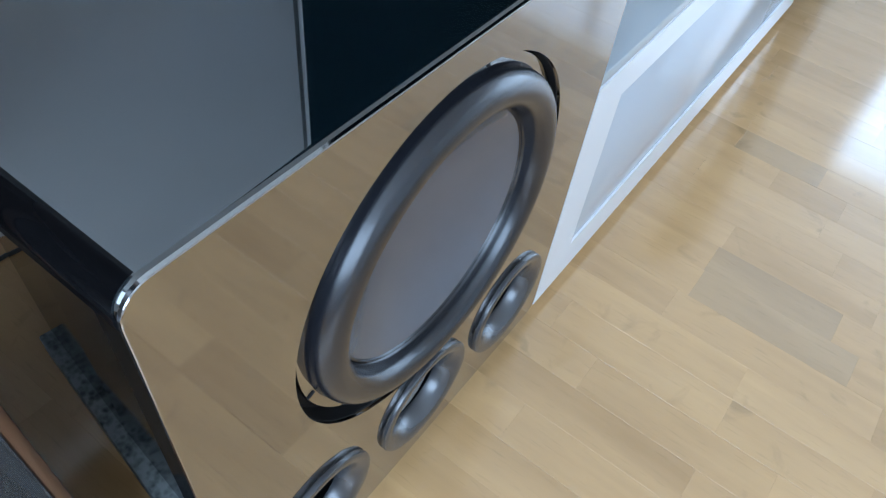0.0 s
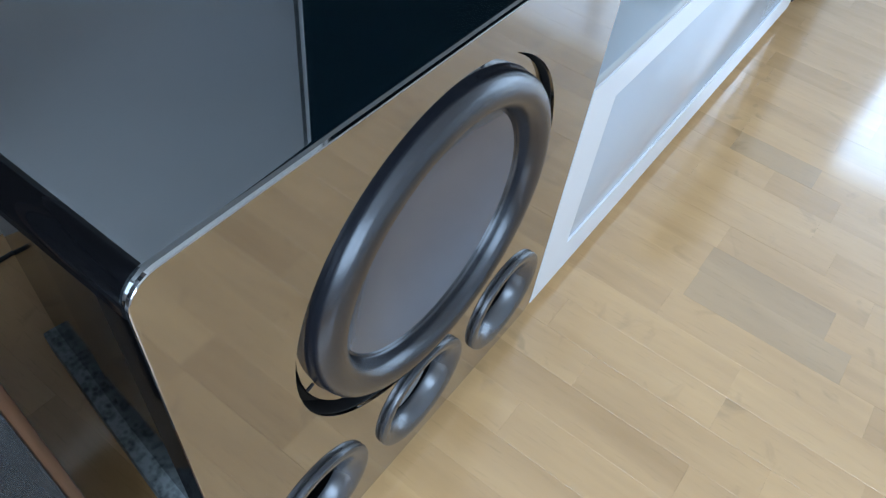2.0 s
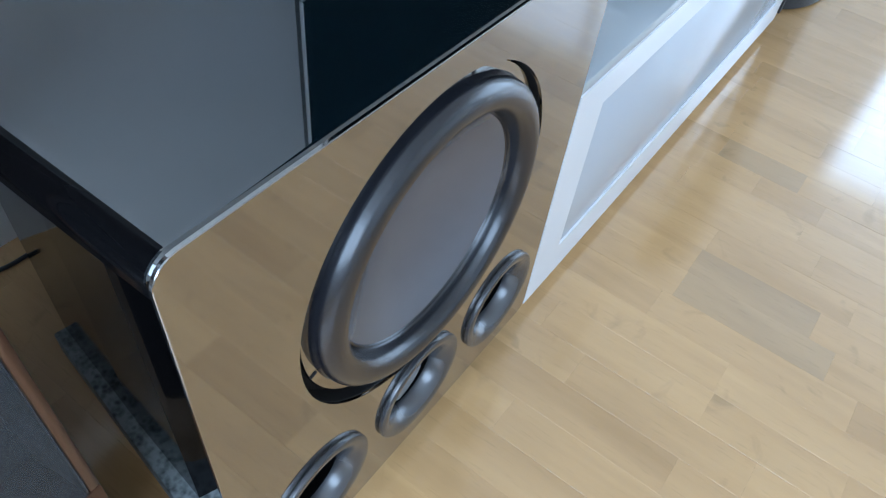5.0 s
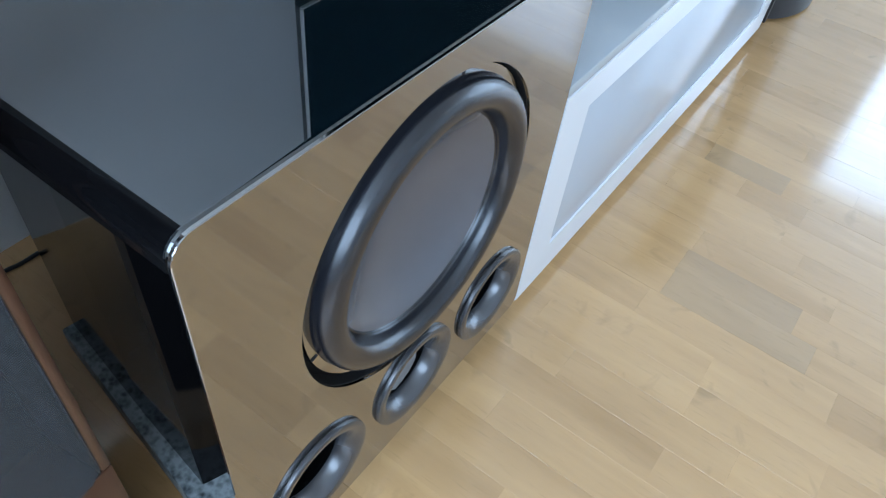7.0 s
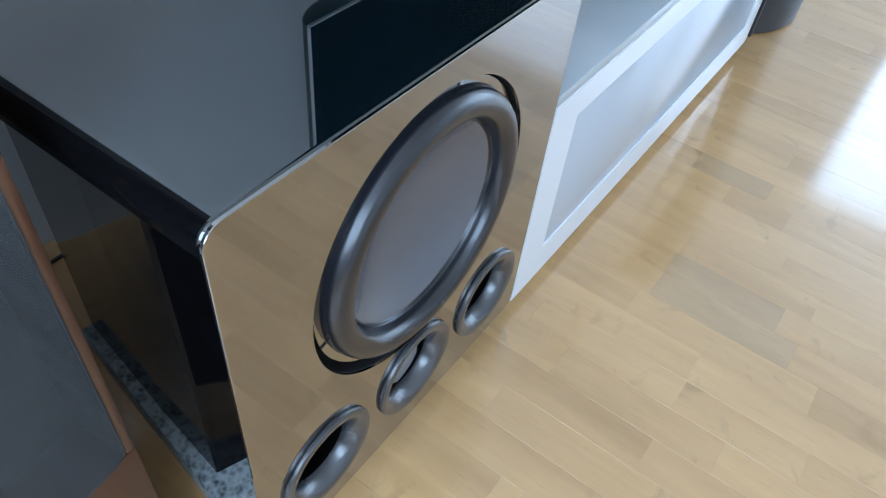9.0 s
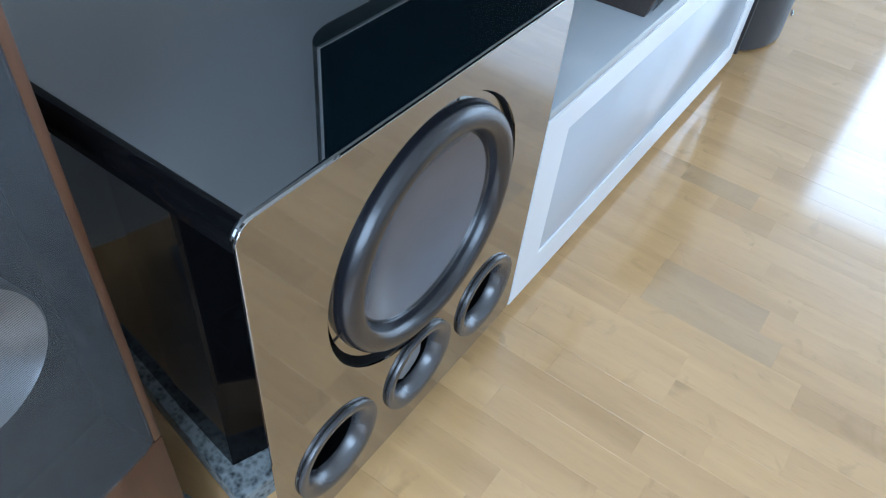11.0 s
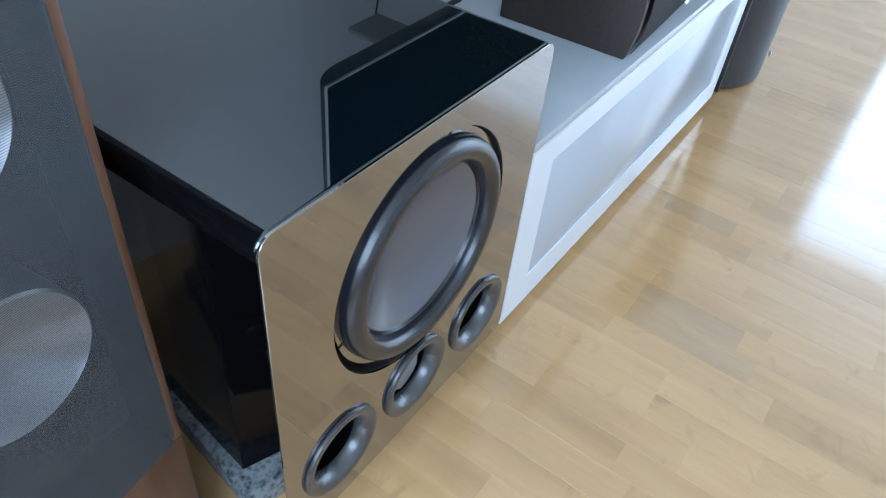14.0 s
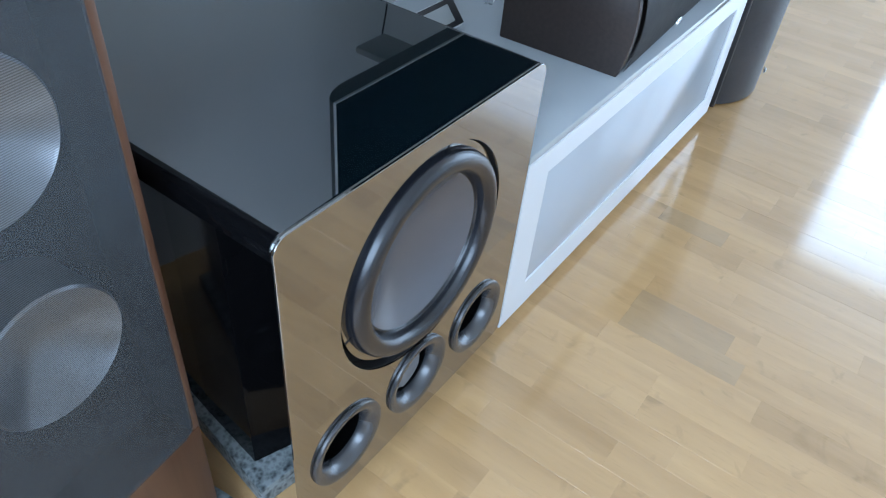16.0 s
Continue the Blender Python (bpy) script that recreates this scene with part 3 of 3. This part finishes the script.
# ---- television over the bench, seen in the lacquered top ----
def television():
    t = thing("television", "large flat black television with thin silver rim, over the bench", "television", (0.0, 0.0, 0.822))
    X0, X1, Y, Hh = 0.434, 1.98, 0.33, 0.87
    part("screen", box(X0 + 0.0018, X1 - 0.0018, Y + 0.000, Y + 0.005, 0.0018, Hh - 0.0032, 0.0006), SCREEN, t, "dark glossy screen")
    for b in (box(X0, X1, Y - 0.001, Y + 0.005, 0.0, 0.0016, 0.0005), box(X0, X1, Y - 0.001, Y + 0.005, Hh - 0.003, Hh, 0.0006),
              box(X0, X0 + 0.0016, Y - 0.001, Y + 0.005, 0.0032, Hh - 0.0032, 0.0006), box(X1 - 0.0016, X1, Y - 0.001, Y + 0.005, 0.0032, Hh - 0.0032, 0.0006)):
        part("rim", b, SILVERP, t, "thin silver rim")
    ol = [(X0 + 0.004, 0.0065 + Y)]
    n = 14
    ol += [(X0 + 0.005 + 0.075 * (1 - math.cos(math.pi / 2 * k / n)), Y + 0.0065 + 0.044 * math.sin(math.pi / 2 * k / n)) for k in range(1, n + 1)]
    ol += [(2 * (X0 + X1) / 2 - u, v) for u, v in ol[::-1]]
    part("back_housing", prism(ol, "z", 0.006, Hh - 0.08, 0.003), HOUSING, t, "dark grey plastic back housing")
    part("cable_shelf", box(0.70, 0.795, Y + 0.052, Y + 0.19, 0.052, 0.068, 0.004), GREYP, t, "grey plastic cable shelf")
    part("wall_arm", box(1.20, 1.27, Y + 0.052, 0.759, 0.38, 0.50, 0.004), PLASTIC, t, "black wall bracket")
    return t


television()


# ---- small things on and behind the bench ----
def small_display():
    d = thing("small_display", "small black framed display in white housing on the bench", "display", (0.820, 0.376, BZ))
    tilt = Matrix.Rotation(radians(-40), 4, "X")
    a = box(-0.076, 0.076, 0.0, 0.026, 0.001, 0.066, 0.005, 3)
    a.transform(Matrix.Translation((0, 0, 0.0005)) @ tilt @ Matrix.Translation((0, 0, 0)))
    a.transform(Matrix.Translation((0, 0, -min(v.co.z for v in a.verts))))
    part("housing", a, WHITE, d, "white plastic housing")
    lift = 0.0160
    for x, z0, z1, y, m, nm in ((0.0725, 0.003, 0.063, -0.0032, PLASTIC, "bezel"), (0.047, 0.014, 0.052, -0.0050, GREYP, "screen")):
        a = box(-x, x, y, y + 0.0025, z0, z1, 0.0008)
        a.transform(Matrix.Translation((0, 0, lift)) @ tilt)
        part(nm, a, m, d, "black bezel" if nm == "bezel" else "dull grey screen")


def cable(name, pts, label, thick=0.0038):
    n = []
    P = [Vector(p) for p in pts]
    P = [2 * P[0] - P[1]] + P + [2 * P[-1] - P[-2]]
    for i in range(1, len(P) - 2):
        for k in range(8):
            u = k / 8
            n.append(0.5 * (2 * P[i] + (P[i + 1] - P[i - 1]) * u + (2 * P[i - 1] - 5 * P[i] + 4 * P[i + 1] - P[i + 2]) * u * u + (3 * P[i] - P[i - 1] - 3 * P[i + 1] + P[i + 2]) * u ** 3))
    n.append(P[-2])
    ob = part(name, tube(n, thick), GUM, None, label)
    return tagged(ob, label, "cable")


def bracket():
    k = thing("steel_bracket", "small grey steel bracket lying on the white bench", "bracket", (1.065, 0.42, BZ), yaw=20)
    part("flange", box(-0.016, 0.016, -0.01, 0.01, 0.0, 0.003, 0.001), SILVER, k)
    part("upright", box(-0.016, -0.012, -0.01, 0.01, 0.0032, 0.028, 0.001), SILVER, k)
    part("screw", lathe([(0.0, -0.004), (0.003, -0.003), (0.004, 0.0)], 0.005, 0.0075, 12), SILVER, k)


small_display()
bracket()
cable("floor_cable", [(0.065, 0.716, 0.0048), (0.09, 0.712, 0.0048), (0.13, 0.708, 0.0048), (0.30, 0.715, 0.0048), (0.45, 0.73, 0.0048)], "thin black cable lying on the parquet behind the subwoofer")
cable("hanging_cable", [(0.775, 0.48, 0.97), (0.80, 0.53, 0.915), (0.85, 0.56, 0.85), (0.89, 0.58, 0.76), (0.86, 0.56, 0.60), (0.80, 0.54, 0.50), (0.74, 0.53, 0.479), (0.70, 0.53, 0.479)], "thin black cable hanging down to the bench behind the television", 0.0020)

# ---- parquet ----
def parquet():
    """Strips 70 mm wide, three to a board, that run away from the bench, each with its own length and a fine open joint."""
    rng = random.Random(11)
    fl = structure("floor", box(x0 - 0.2, x1 + 0.2, y0 - 0.2, y1 + 0.2, -0.05, -0.004), BEECHFAR, "lacquered beech strip parquet floor", "floor")
    SW, G, XB = 0.0700, 0.00006, 0.582
    first = math.floor((x0 - XB) / SW)
    last = math.ceil((x1 - XB) / SW)
    meshes = {}
    verts, faces = [], []
    near = 0
    dark = ((0.83, -0.28), (0.90, -0.28), (1.25, -0.18))

    ends = {-5: (-0.16,), -4: (0.02, -0.30), -3: (-0.075, -0.36), -2: (-0.318,), -1: (-0.12, -0.415), 0: (-0.317, -0.534), 1: (-0.314,), 2: (-0.16, -0.508), 3: (-0.178, -0.45), 4: (-0.176, -0.403),
            5: (-0.180, -0.45), 6: (-0.36,), 7: (-0.06, -0.31), 8: (-0.190, -0.326), 9: (-0.090, -0.265), 10: (-0.087, -0.40), 11: (-0.266,), 12: (-0.317,)}

    def slab(w, ln):
        c = 0.00012
        v = []
        for z, i in ((-0.0038, 0), (-c, 0), (0.0, c)):
            v += [(i, i, z), (w - i, i, z), (w - i, ln - i, z), (i, ln - i, z)]
        f = [(8, 9, 10, 11)]
        for b in (0, 4):
            f += [(b + k, b + (k + 1) % 4, b + 4 + (k + 1) % 4, b + 4 + k) for k in range(4)]
        return v, f

    for k in range(first, last):
        xa = XB + k * SW
        y = y1 - rng.random() * 0.4
        cuts = [y1 + 0.05]
        while y > y0 - 0.1:
            cuts.append(y)
            y -= rng.choice((0.21, 0.26, 0.31, 0.36, 0.41, 0.46))
        for e in ends.get(k, ()):
            cuts = [q for q in cuts if abs(q - e) > 0.19 or q in ends[k]] + [e]
        cuts.sort(reverse=True)
        cuts.append(y)
        for a, b in zip(cuts, cuts[1:]):
            a, b = min(a, y1 + 0.15), max(b, y0 - 0.15)
            ln = round(a - b - G, 4)
            if ln < 0.02:
                continue
            if -0.15 < xa < 2.0 and -0.95 < (a + b) / 2 < 0.12 and near < 300:
                near += 1
                tone = any(xa < u < xa + SW and b < v < a for u, v in dark)
                key = (ln, tone, k % 3 == 2)
                if key not in meshes:
                    v, f = slab(SW - G - (0.00025 if k % 3 == 2 else 0.0), ln)
                    me = bpy.data.meshes.new("strip")
                    me.from_pydata(v, [], f)
                    me.materials.append(BEECHDARK if tone else BEECH)
                    meshes[key] = me
                ob = new("strip", meshes[key])
                ob.location = (xa, b, 0)
                ob.parent = fl
            else:
                v, f = slab(SW - G, ln)
                n = len(verts)
                verts += [(p[0] + xa, p[1] + b, p[2]) for p in v]
                faces += [tuple(i + n for i in q) for q in f]
    me = bpy.data.meshes.new("far_strips")
    me.from_pydata(verts, [], faces)
    me.materials.append(BEECHFAR)
    ob = new("far_strips", me)
    ob.parent = fl
    tagged(ob, kind="stuff")


parquet()
